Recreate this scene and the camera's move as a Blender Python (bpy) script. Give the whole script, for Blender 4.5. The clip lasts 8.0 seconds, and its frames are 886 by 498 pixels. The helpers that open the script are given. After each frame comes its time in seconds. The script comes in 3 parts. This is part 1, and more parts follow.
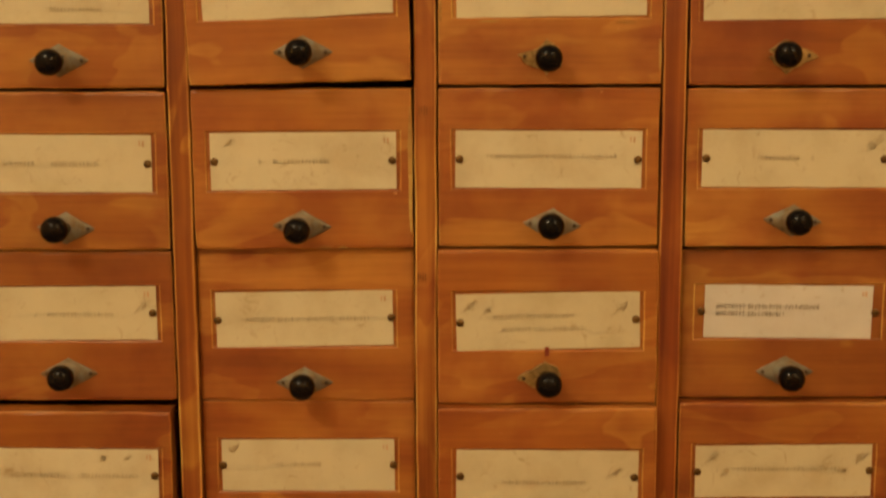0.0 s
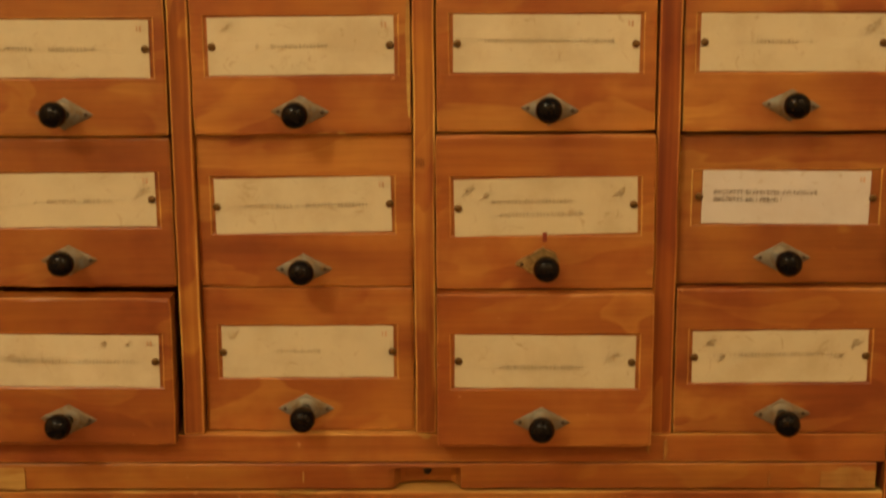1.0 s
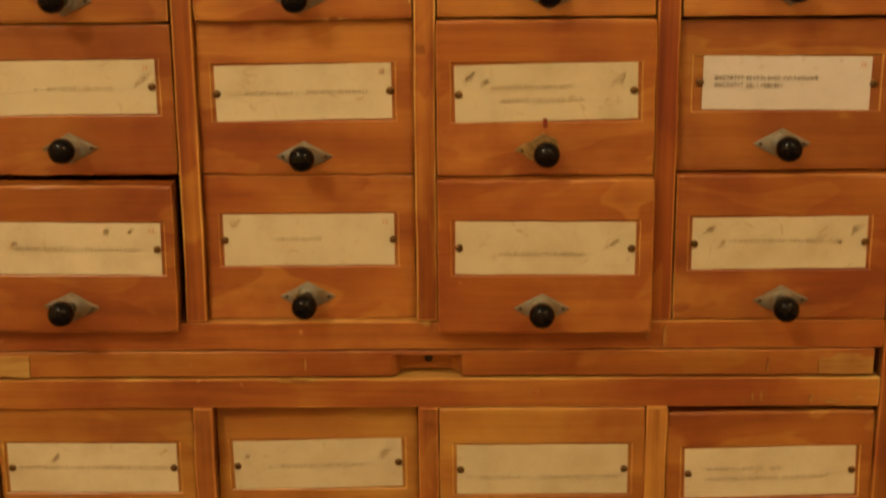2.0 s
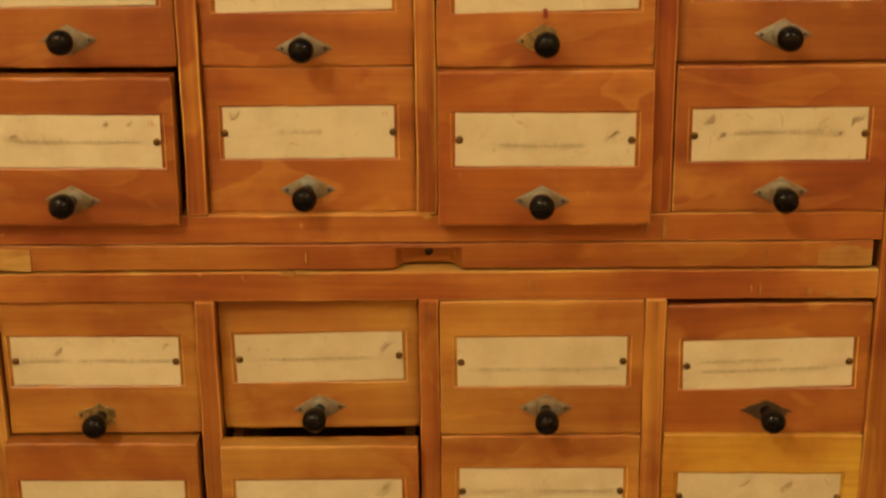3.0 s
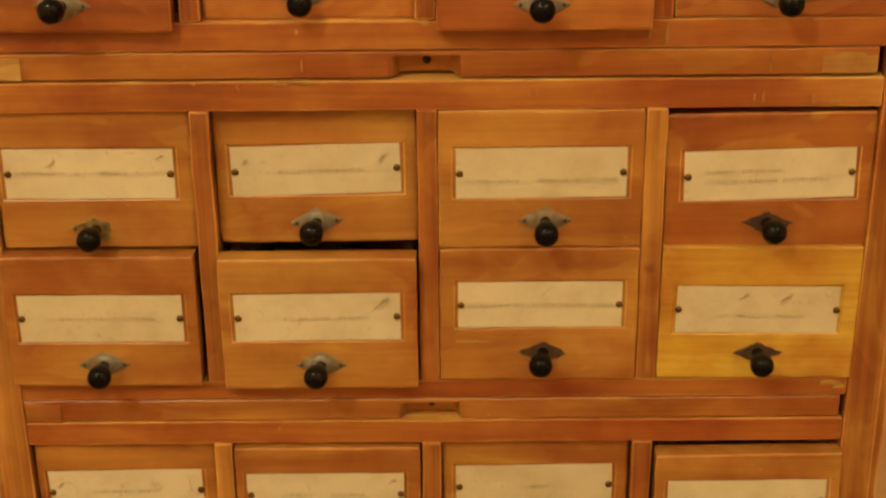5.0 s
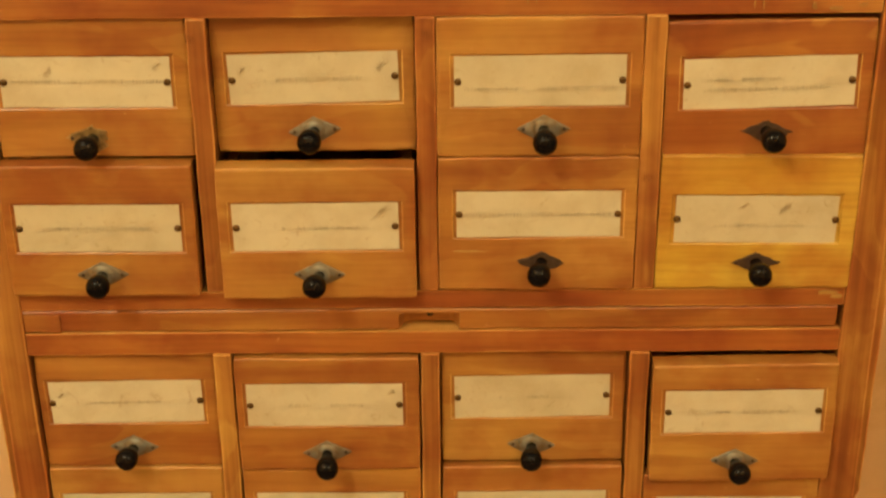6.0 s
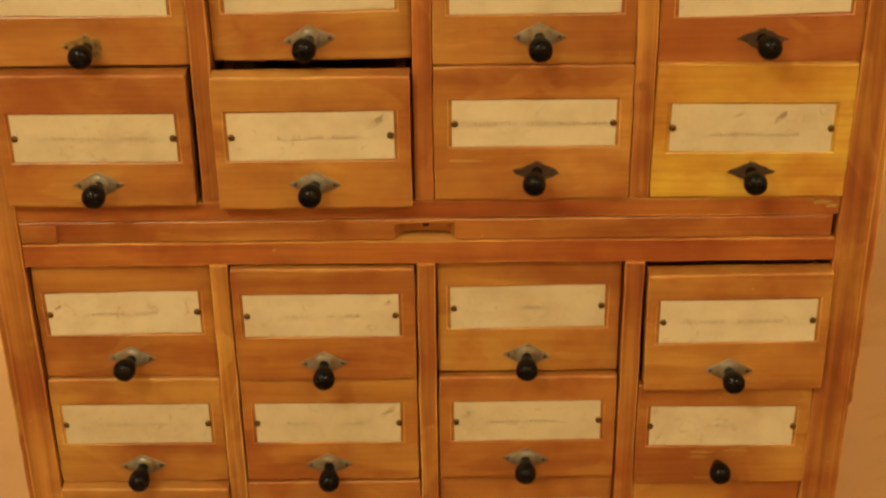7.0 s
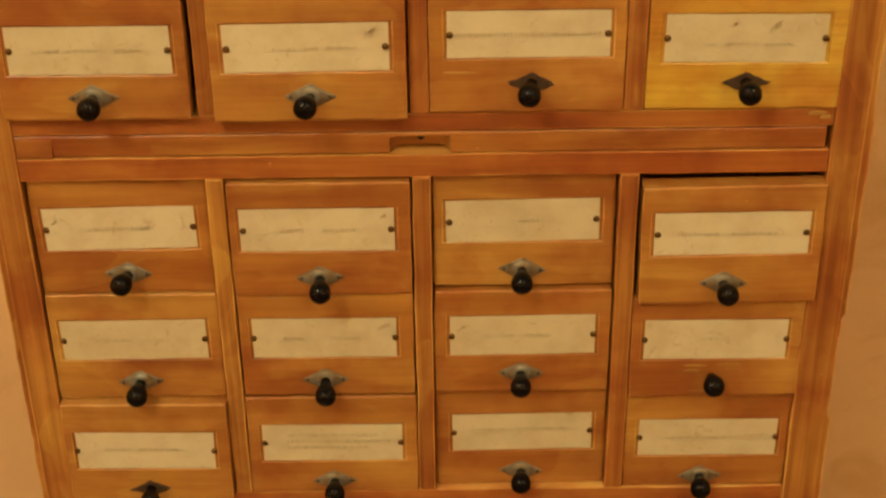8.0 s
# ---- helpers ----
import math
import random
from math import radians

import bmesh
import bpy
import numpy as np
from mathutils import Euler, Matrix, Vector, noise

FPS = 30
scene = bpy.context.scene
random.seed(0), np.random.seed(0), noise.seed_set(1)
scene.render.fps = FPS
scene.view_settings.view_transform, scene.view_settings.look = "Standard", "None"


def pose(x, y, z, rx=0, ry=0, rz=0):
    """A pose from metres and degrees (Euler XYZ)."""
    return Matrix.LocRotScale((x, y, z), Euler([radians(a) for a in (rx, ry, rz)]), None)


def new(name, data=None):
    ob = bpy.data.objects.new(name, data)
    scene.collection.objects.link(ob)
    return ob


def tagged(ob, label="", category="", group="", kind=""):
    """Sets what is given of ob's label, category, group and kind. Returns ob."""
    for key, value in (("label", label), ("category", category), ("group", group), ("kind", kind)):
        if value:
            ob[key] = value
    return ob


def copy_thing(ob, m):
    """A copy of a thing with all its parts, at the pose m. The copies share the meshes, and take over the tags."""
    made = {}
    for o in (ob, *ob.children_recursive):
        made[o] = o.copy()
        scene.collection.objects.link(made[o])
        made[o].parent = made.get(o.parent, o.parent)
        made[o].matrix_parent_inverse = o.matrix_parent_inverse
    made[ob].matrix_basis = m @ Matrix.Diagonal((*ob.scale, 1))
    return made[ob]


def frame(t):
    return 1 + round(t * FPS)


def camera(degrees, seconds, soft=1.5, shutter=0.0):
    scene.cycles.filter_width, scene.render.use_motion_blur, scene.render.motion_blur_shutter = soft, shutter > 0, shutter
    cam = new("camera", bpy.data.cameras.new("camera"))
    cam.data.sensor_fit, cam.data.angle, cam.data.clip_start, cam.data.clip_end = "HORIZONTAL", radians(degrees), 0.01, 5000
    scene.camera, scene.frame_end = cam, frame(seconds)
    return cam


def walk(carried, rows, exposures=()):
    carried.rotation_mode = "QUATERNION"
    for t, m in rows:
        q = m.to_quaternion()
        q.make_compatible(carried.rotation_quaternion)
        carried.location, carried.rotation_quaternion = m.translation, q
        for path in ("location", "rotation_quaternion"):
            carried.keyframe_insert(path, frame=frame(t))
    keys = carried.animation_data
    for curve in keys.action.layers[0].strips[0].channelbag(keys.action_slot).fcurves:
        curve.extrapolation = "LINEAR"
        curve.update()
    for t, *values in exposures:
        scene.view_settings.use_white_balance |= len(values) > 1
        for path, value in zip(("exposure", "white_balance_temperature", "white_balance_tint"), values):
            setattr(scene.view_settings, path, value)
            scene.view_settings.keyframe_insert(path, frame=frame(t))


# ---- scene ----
# World: x along the cabinet's front, y into the cabinet (front plane y = 0), z up from the floor.
Z0 = 1.27  # height of the fourth row's labels, from which the cabinet's own heights count
cam = camera(32.79, 8.0, soft=2.2, shutter=0.6)
ROWS = [  # seconds, x, y, height over Z0, pitch, roll, yaw
    (0.0, 0.0200, -1.1045, 0.3776, -10.47, -0.17, 0.37),
    (0.5, 0.0223, -1.1098, 0.3578, -11.62, -0.29, 0.47),
    (1.0, 0.0264, -1.1145, 0.3390, -12.80, -0.32, 0.64),
    (1.5, 0.0267, -1.1195, 0.3216, -14.06, -0.40, 0.68),
    (3.0, 0.0265, -1.1340, 0.2824, -18.24, -0.60, 0.73),
    (3.5, 0.0251, -1.1350, 0.2685, -19.49, -0.61, 0.71),
    (4.0, 0.0231, -1.1347, 0.2531, -20.60, -0.61, 0.63),
    (4.5, 0.0203, -1.1351, 0.2405, -21.80, -0.63, 0.48),
    (6.0, 0.0208, -1.1438, 0.2057, -25.35, -0.63, 0.42),
    (6.5, 0.0220, -1.1496, 0.1976, -26.62, -0.65, 0.42),
    (7.0, 0.0227, -1.1550, 0.1862, -27.77, -0.73, 0.37),
    (7.5, 0.0218, -1.1638, 0.1710, -28.67, -0.78, 0.25),
    (8.0, 0.0208, -1.1725, 0.1611, -29.75, -0.82, 0.12),
]
EXPOSURES = [  # seconds, stops, kelvin, tint
    (0.0, -0.75, 6500, 13), (0.5, -0.77, 6500, 14), (1.5, -0.82, 6500, 15), (3.0, -0.38, 6300, 9), (3.5, -0.40, 6300, 9),
    (4.5, -0.36, 6300, 9), (6.0, -0.06, 6020, 5), (6.5, -0.05, 6020, 5), (7.0, -0.15, 6020, 6), (7.5, -0.16, 6020, 6), (8.0, -0.21, 6020, 6)]
walk(cam, [(t, pose(x, y, z + Z0, 90 + p, 0, w) @ pose(0, 0, 0, 0, 0, r)) for t, x, y, z, p, r, w in ROWS], EXPOSURES)

# ---- light: one warm ceiling lamp high on the left behind the camera, a weaker one added on the right as fill, and what the room throws back ----
LAMP = Vector((-1.30, -2.25, 3.55))
world = bpy.data.worlds.new("world")
scene.world = world
world.use_nodes = True
world.node_tree.nodes["Background"].inputs[0].default_value = (1.0, 0.7, 0.45, 1)
world.node_tree.nodes["Background"].inputs[1].default_value = 0.02
# second lamp, unseen and added: brightens the shaded wall right of the cabinet
FILL_LAMP = Vector((1.55, -2.75, 3.55))
for where, watts in ((LAMP, 168.0), (FILL_LAMP, 74.0)):
    bulb_light = bpy.data.lights.new("lamp_and_fill_light", "POINT")
    bulb_light.energy, bulb_light.color, bulb_light.shadow_soft_size = watts, (1.0, 0.825, 0.485), 0.20
    new("lamp_and_fill_light", bulb_light).matrix_world = Matrix.Translation(where)


# ---- materials ----
def nodes(name, rough=0.5, metal=0.0, coat=0.0):
    m = bpy.data.materials.new(name)
    m.use_nodes = True
    t = m.node_tree
    b = t.nodes["Principled BSDF"]
    b.inputs["Roughness"].default_value, b.inputs["Metallic"].default_value = rough, metal
    b.inputs["Coat Weight"].default_value = coat
    b.inputs["Coat Roughness"].default_value = 0.25
    return m, t, b


def link(t, a, b):
    t.links.new(a, b)


def node(t, kind, **values):
    n = t.nodes.new(kind)
    for key, value in values.items():
        n.inputs[key.replace("_", " ")].default_value = value
    return n


def ramp(t, source, stops):
    r = t.nodes.new("ShaderNodeValToRGB")
    e = r.color_ramp.elements
    e[0].position, e[0].color = stops[0][0], (*stops[0][1], 1)
    e[1].position, e[1].color = stops[-1][0], (*stops[-1][1], 1)
    for p, c in stops[1:-1]:
        e.new(p).color = (*c, 1)
    link(t, source, r.inputs[0])
    return r.outputs[0]


def mix(t, fac, a, b, mode="MIX"):
    n = t.nodes.new("ShaderNodeMix")
    n.data_type, n.blend_type = "RGBA", mode
    for s, v in ((n.inputs[0], fac), (n.inputs[6], a), (n.inputs[7], b)):
        if isinstance(v, (int, float)):
            s.default_value = v
        elif isinstance(v, tuple):
            s.default_value = (*v, 1)
        else:
            link(t, v, s)
    return n.outputs[2]


def shifted(t, along, fine):
    """Object coordinates with a shift of its own for each object, drawn out along the grain's axis."""
    co = t.nodes.new("ShaderNodeTexCoord")
    info = t.nodes.new("ShaderNodeObjectInfo")
    add = t.nodes.new("ShaderNodeVectorMath")
    add.operation = "MULTIPLY_ADD"
    add.inputs[1].default_value = (1, 1, 1)
    mul = t.nodes.new("ShaderNodeVectorMath")
    mul.operation = "SCALE"
    mul.inputs[0].default_value = (37.0, 19.0, 53.0)
    link(t, info.outputs["Random"], mul.inputs["Scale"])
    link(t, co.outputs["Object"], add.inputs[0])
    link(t, mul.outputs[0], add.inputs[2])
    mp = t.nodes.new("ShaderNodeMapping")
    mp.vector_type = "POINT"
    mp.inputs["Scale"].default_value = tuple(along if k == fine else 1.0 for k in range(3))
    link(t, add.outputs[0], mp.inputs[0])
    return mp.outputs[0], add.outputs[0], info.outputs["Random"]


def wood(name, dark, mid, light, axis, rough=0.42, coat=0.25, streak=0.8, pores=330.0, groove=(0.86, 0.82, 0.76), along=0.16, flames=0.6):
    """Varnished pine: broad figure, fine grain, blotched varnish and small scuffs. axis: the grain's direction (0 x, 2 z)."""
    m, t, b = nodes(name, rough, 0, coat)
    grain, plain, rnd = shifted(t, along, axis)
    figure = node(t, "ShaderNodeTexNoise", Scale=22.0, Detail=3.0, Roughness=0.45, Distortion=1.2)
    link(t, grain, figure.inputs["Vector"])
    col = ramp(t, figure.outputs[0], [(0.28, dark), (0.50, mid), (0.72, light)])
    long, _, _ = shifted(t, 0.38, axis)
    flame = node(t, "ShaderNodeTexNoise", Scale=19.0, Detail=2.5, Roughness=0.5, Distortion=0.8)
    link(t, long, flame.inputs["Vector"])
    tongue = ramp(t, flame.outputs[0], [(0.555, (0, 0, 0)), (0.58, (flames,) * 3), (0.72, (0.36 * flames,) * 3)])
    col = mix(t, tongue, col, (light[0] * 1.08, light[1] * 1.20, light[2] * 1.2))
    fine = node(t, "ShaderNodeTexNoise", Scale=pores, Detail=2.0, Roughness=0.6)
    grain2, _, _ = shifted(t, 0.03, axis)
    link(t, grain2, fine.inputs["Vector"])
    shade = ramp(t, fine.outputs[0], [(0.34, groove), (0.60, (1.05, 1.05, 1.04))])
    col = mix(t, streak, col, shade, "MULTIPLY")
    blot = node(t, "ShaderNodeTexNoise", Scale=11.0, Detail=4.0, Roughness=0.6)
    link(t, plain, blot.inputs["Vector"])
    stain = ramp(t, blot.outputs[0], [(0.36, (0.76, 0.55, 0.44)), (0.50, (0.98, 0.96, 0.95)), (0.66, (1.12, 1.22, 1.16))])
    col = mix(t, 0.85, col, stain, "MULTIPLY")
    wide = node(t, "ShaderNodeTexNoise", Scale=5.0, Detail=2.0, Roughness=0.5, Distortion=0.6)
    link(t, plain, wide.inputs["Vector"])
    col = mix(t, 0.8, col, ramp(t, wide.outputs[0], [(0.36, (0.86, 0.68, 0.58)), (0.62, (1.07, 1.12, 1.07))]), "MULTIPLY")
    tint = ramp(t, rnd, [(0.0, (0.93, 0.80, 0.74)), (0.5, (1.0, 0.97, 0.94)), (1.0, (1.05, 1.11, 1.12))])
    col = mix(t, 0.7, col, tint, "MULTIPLY")
    scuff = node(t, "ShaderNodeTexNoise", Scale=75.0, Detail=5.0, Roughness=0.7)
    link(t, plain, scuff.inputs["Vector"])
    worn = ramp(t, scuff.outputs[0], [(0.69, (0, 0, 0)), (0.76, (1, 1, 1))])
    col = mix(t, worn, col, tuple(min(1, 1.25 * c + 0.05) for c in light))
    link(t, col, b.inputs["Base Color"])
    gloss = ramp(t, blot.outputs[0], [(0.3, (rough + 0.14,) * 3), (0.7, (rough - 0.06,) * 3)])
    link(t, gloss, b.inputs["Roughness"])
    bump = node(t, "ShaderNodeBump", Strength=0.22, Distance=0.0006)
    link(t, fine.outputs[0], bump.inputs["Height"])
    link(t, bump.outputs[0], b.inputs["Normal"])
    return m


DARK, MID, LIGHT = (0.255, 0.081, 0.0175), (0.342, 0.131, 0.028), (0.425, 0.194, 0.045)
PINE_X = wood("varnished_pine", DARK, MID, LIGHT, 0, streak=0.55)
PINE_LOW = wood("yellowed_varnished_pine", (0.27, 0.108, 0.024), (0.355, 0.174, 0.038), (0.43, 0.240, 0.058), 0, streak=0.55, flames=0.32)
PINE_Z = wood("varnished_pine_upright", (0.190, 0.051, 0.009), (0.292, 0.093, 0.017), (0.400, 0.162, 0.032), 2, streak=1.0, pores=120.0, groove=(0.62, 0.43, 0.32), along=0.05)
PINE_Z_LOW = wood("yellowed_pine_upright", (0.24, 0.090, 0.020), (0.345, 0.160, 0.036), (0.43, 0.225, 0.054), 2, streak=0.9, pores=130.0, groove=(0.66, 0.55, 0.46), along=0.06)
REDDISH = wood("reddish_varnished_pine", (0.232, 0.074, 0.0155), (0.308, 0.114, 0.024), (0.385, 0.175, 0.039), 0, streak=0.7, flames=0.25)
PINE_RED = wood("darker_redder_pine", (0.205, 0.060, 0.0130), (0.278, 0.095, 0.0200), (0.360, 0.152, 0.034), 0, streak=0.55)
PINE_RAIL = wood("varnished_pine_rail", DARK, MID, LIGHT, 0, flames=0.2, along=0.08)
YELLOW = wood("yellow_pine", (0.44, 0.285, 0.034), (0.52, 0.370, 0.050), (0.585, 0.445, 0.080), 0, flames=0.3)
# bare wood of the label pockets, and the rails' top faces painted as lit
RAW = wood("bare_edge_lit_ledge_pine", (0.46, 0.24, 0.055), (0.56, 0.33, 0.090), (0.64, 0.42, 0.13), 0, 0.6, 0.0)
EDGE_X = wood("rubbed_pine_edge", (0.37, 0.155, 0.035), (0.46, 0.225, 0.055), (0.54, 0.31, 0.09), 0, 0.5, 0.1)
EDGE_Z = wood("rubbed_pine_edge_upright", (0.37, 0.155, 0.035), (0.46, 0.225, 0.055), (0.54, 0.31, 0.09), 2, 0.5, 0.1)
PALE = wood("pale_worn_pine", (0.30, 0.165, 0.040), (0.385, 0.235, 0.064), (0.45, 0.305, 0.098), 0, 0.6, 0.0)
BOX = wood("unvarnished_box_wood", (0.38, 0.21, 0.09), (0.46, 0.27, 0.12), (0.53, 0.33, 0.16), 1, 0.7, 0.0)


def paper(name, base, aged):
    m, t, b = nodes(name, 0.75)
    _, plain, rnd = shifted(t, 1.0, 0)
    n = node(t, "ShaderNodeTexNoise", Scale=28.0, Detail=5.0, Roughness=0.6)
    link(t, plain, n.inputs["Vector"])
    col = ramp(t, n.outputs[0], [(0.33, aged), (0.55, base), (0.75, tuple(1.05 * c for c in base))])
    smudge = node(t, "ShaderNodeTexNoise", Scale=60.0, Detail=4.0, Roughness=0.7, Distortion=1.5)
    link(t, plain, smudge.inputs["Vector"])
    dirt = ramp(t, smudge.outputs[0], [(0.60, (1, 1, 1)), (0.72, (0.64, 0.51, 0.36))])
    col = mix(t, 0.55, col, dirt, "MULTIPLY")
    tint = ramp(t, rnd, [(0.0, (0.94, 0.92, 0.88)), (1.0, (1.04, 1.04, 1.06))])
    link(t, mix(t, 1.0, col, tint, "MULTIPLY"), b.inputs["Base Color"])
    return m


PAPER = paper("aged_cream_paper", (0.56, 0.540, 0.395), (0.49, 0.455, 0.315))
WHITE = paper("white_paper", (0.60, 0.625, 0.64), (0.55, 0.565, 0.57))


def plain(name, colour, rough, metal=0.0, spread=0.25, scale=160.0):
    m, t, b = nodes(name, rough, metal)
    _, co, _ = shifted(t, 1.0, 0)
    n = node(t, "ShaderNodeTexNoise", Scale=scale, Detail=4.0, Roughness=0.65)
    link(t, co, n.inputs["Vector"])
    link(t, ramp(t, n.outputs[0], [(0.3, tuple(c * (1 - spread) for c in colour)), (0.7, tuple(c * (1 + spread) for c in colour))]), b.inputs["Base Color"])
    link(t, ramp(t, n.outputs[0], [(0.3, (rough * 1.25,) * 3), (0.7, (rough * 0.8,) * 3)]), b.inputs["Roughness"])
    return m


KNOB = plain("black_bakelite", (0.004, 0.004, 0.005), 0.11)
KNOB.node_tree.nodes["Principled BSDF"].inputs["Specular IOR Level"].default_value = 0.16
ZINC = plain("dull_zinc", (0.140, 0.158, 0.148), 0.5, 0.35, 0.45, 110.0)
worn_zinc = ZINC.node_tree.nodes["Color Ramp"].color_ramp.elements.new(0.36)
worn_zinc.color = (0.19, 0.135, 0.065, 1)
BRASS = plain("worn_brass", (0.34, 0.265, 0.12), 0.42, 0.8, 0.55)
TARNISH = plain("tarnished_iron", (0.07, 0.045, 0.03), 0.55, 0.4)
HOLE = plain("blackened_iron", (0.012, 0.010, 0.008), 0.7)
SCREW = plain("old_brass_screw", (0.16, 0.10, 0.04), 0.4, 0.8)
INK = plain("typewriter_ink", (0.36, 0.325, 0.23), 0.8)
INK_FAINT = plain("faded_typewriter_ink", (0.43, 0.40, 0.285), 0.8)
INK_GREY = plain("grey_typewriter_ink", (0.26, 0.25, 0.23), 0.8)
INK_DARK = plain("black_typewriter_ink", (0.12, 0.11, 0.10), 0.8)
INK_RED = plain("faded_red_pencil", (0.52, 0.34, 0.22), 0.8)
PENCIL = plain("soft_pencil", (0.445, 0.365, 0.23), 0.8)
MARK = plain("brown_pencil", (0.20, 0.075, 0.018), 0.7)
RED = plain("red_paint_mark", (0.20, 0.03, 0.015), 0.5)


def plaster(name, colour):
    m, t, b = nodes(name, 0.85)
    co = t.nodes.new("ShaderNodeTexCoord")
    n = node(t, "ShaderNodeTexNoise", Scale=3.0, Detail=6.0, Roughness=0.6)
    link(t, co.outputs["Object"], n.inputs["Vector"])
    col = ramp(t, n.outputs[0], [(0.3, tuple(c * 0.9 for c in colour)), (0.7, tuple(c * 1.05 for c in colour))])
    damp = node(t, "ShaderNodeTexNoise", Scale=7.0, Detail=5.0, Roughness=0.55, Distortion=1.4)
    link(t, co.outputs["Object"], damp.inputs["Vector"])
    col = mix(t, 0.8, col, ramp(t, damp.outputs[0], [(0.36, (0.86, 0.80, 0.66)), (0.50, (1.0, 1.0, 1.0))]), "MULTIPLY")
    link(t, col, b.inputs["Base Color"])
    f = node(t, "ShaderNodeTexNoise", Scale=140.0, Detail=4.0)
    link(t, co.outputs["Object"], f.inputs["Vector"])
    bump = node(t, "ShaderNodeBump", Strength=0.25, Distance=0.002)
    link(t, f.outputs[0], bump.inputs["Height"])
    link(t, bump.outputs[0], b.inputs["Normal"])
    return m


WALL = plaster("peach_plaster", (0.80, 0.590, 0.335))
CEIL = plaster("white_plaster", (0.78, 0.74, 0.68))
FLOOR = wood("floor_boards", (0.14, 0.07, 0.03), (0.2, 0.1, 0.045), (0.27, 0.14, 0.06), 0, 0.5, 0.1)
LAMP_METAL = plain("lamp_metal", (0.35, 0.3, 0.22), 0.35, 0.9)
GLOW = bpy.data.materials.new("lamp_glass")
GLOW.use_nodes = True
GLOW.node_tree.nodes["Principled BSDF"].inputs["Emission Color"].default_value = (1, 0.7, 0.4, 1)
GLOW.node_tree.nodes["Principled BSDF"].inputs["Emission Strength"].default_value = 4.0


# ---- mesh helpers ----
def part(name, bm, material, parent=None, label=""):
    me = bpy.data.meshes.new(name)
    bmesh.ops.recalc_face_normals(bm, faces=bm.faces)
    bm.to_mesh(me)
    bm.free()
    mats = material if isinstance(material, (list, tuple)) else [material]
    for m in mats:
        me.materials.append(m)
    ob = new(name, me)
    ob.parent = parent
    if label:
        ob["label"] = label
    return ob


def box(x0, x1, y0, y1, z0, z1, bevel=0.001, cuts=0, wobble=0.0, bm=None, worn=False):
    """A board with softened edges; cuts divide its longest side, and wobble makes it uneven."""
    bm = bm or bmesh.new()
    made = bmesh.ops.create_cube(bm, size=1.0, matrix=Matrix.Translation(((x0 + x1) / 2, (y0 + y1) / 2, (z0 + z1) / 2)) @ Matrix.Diagonal((x1 - x0, y1 - y0, z1 - z0, 1)))
    edges = list({e for v in made["verts"] for e in v.link_edges})
    size = (x1 - x0, y1 - y0, z1 - z0)
    axis = size.index(max(size))
    long = [e for e in edges if abs((e.verts[0].co - e.verts[1].co)[axis]) > 1e-6]
    if cuts:
        bmesh.ops.subdivide_edges(bm, edges=long, cuts=cuts, use_grid_fill=True)
    if bevel:
        bm.normal_update()
        sharp = [e for e in bm.edges if len(e.link_faces) == 2 and e.calc_face_angle() > 0.5]
        made = bmesh.ops.bevel(bm, geom=sharp, offset=bevel, segments=2, profile=0.6, affect="EDGES", clamp_overlap=True)
        for f in made["faces"] if worn else ():
            f.material_index = 1
    if wobble:
        for v in bm.verts:
            v.co += wobble * Vector(noise.noise_vector(v.co * 23.0)) + 0.5 * wobble * Vector(noise.noise_vector(v.co * 90.0))
    return bm


def ring(w, h, y, n, r=0.0, cx=0.0, cz=0.0, rough=0.0, seed=0.0):
    """4 n points round an upright rectangle, its corners drawn in by r."""
    pts = []
    for k in range(4 * n):
        side, u = divmod(k, n)
        u /= n
        a, b = ((-1 + 2 * u, -1), (1, -1 + 2 * u), (1 - 2 * u, 1), (-1, 1 - 2 * u))[side]
        x, z = a * w / 2, b * h / 2
        if u == 0 and r:
            x, z = x - math.copysign(r * 0.4, a), z - math.copysign(r * 0.4, b)
        p = Vector((cx + x, y, cz + z))
        if rough:
            p += rough * Vector(noise.noise_vector(p * 45.0 + Vector((seed, seed * 1.7, 0)))) + 0.5 * rough * Vector(noise.noise_vector(p * 160.0 + Vector((0, seed, seed))))
        pts.append(p)
    return pts


def lathe(profile, n=20, bm=None):
    """Turned about the y axis: profile points are (radius, y)."""
    bm = bm or bmesh.new()
    last = None
    for r, y in profile:
        now = [bm.verts.new((r * math.cos(2 * math.pi * k / n), y, r * math.sin(2 * math.pi * k / n))) for k in range(n)] if r > 1e-6 else [bm.verts.new((0, y, 0))]
        if last:
            for k in range(n):
                a, b = last[k % len(last)], last[(k + 1) % len(last)]
                c, d = now[(k + 1) % len(now)], now[k % len(now)]
                quad = [v for i, v in enumerate((a, b, c, d)) if v not in (a, b, c, d)[:i]]
                if len(quad) > 2:
                    bm.faces.new(quad)
        last = now
    for f in bm.faces:
        f.smooth = True
    return bm


def slab(bm, x0, x1, z0, z1, y, thick=0.0002, skew=0.0):
    """A thin raised bar on a face that looks towards -y."""
    box(x0, x1, y - thick, y, z0, z1, 0, bm=bm)
    return bm


# ---- the room ----
ROOM = dict(x0=-2.7, x1=2.3, y0=-3.4, y1=0.47, z1=3.95)


def structure(name, bm, material, label, category):
    return tagged(part(name, bm, material), label, category, kind="structure")


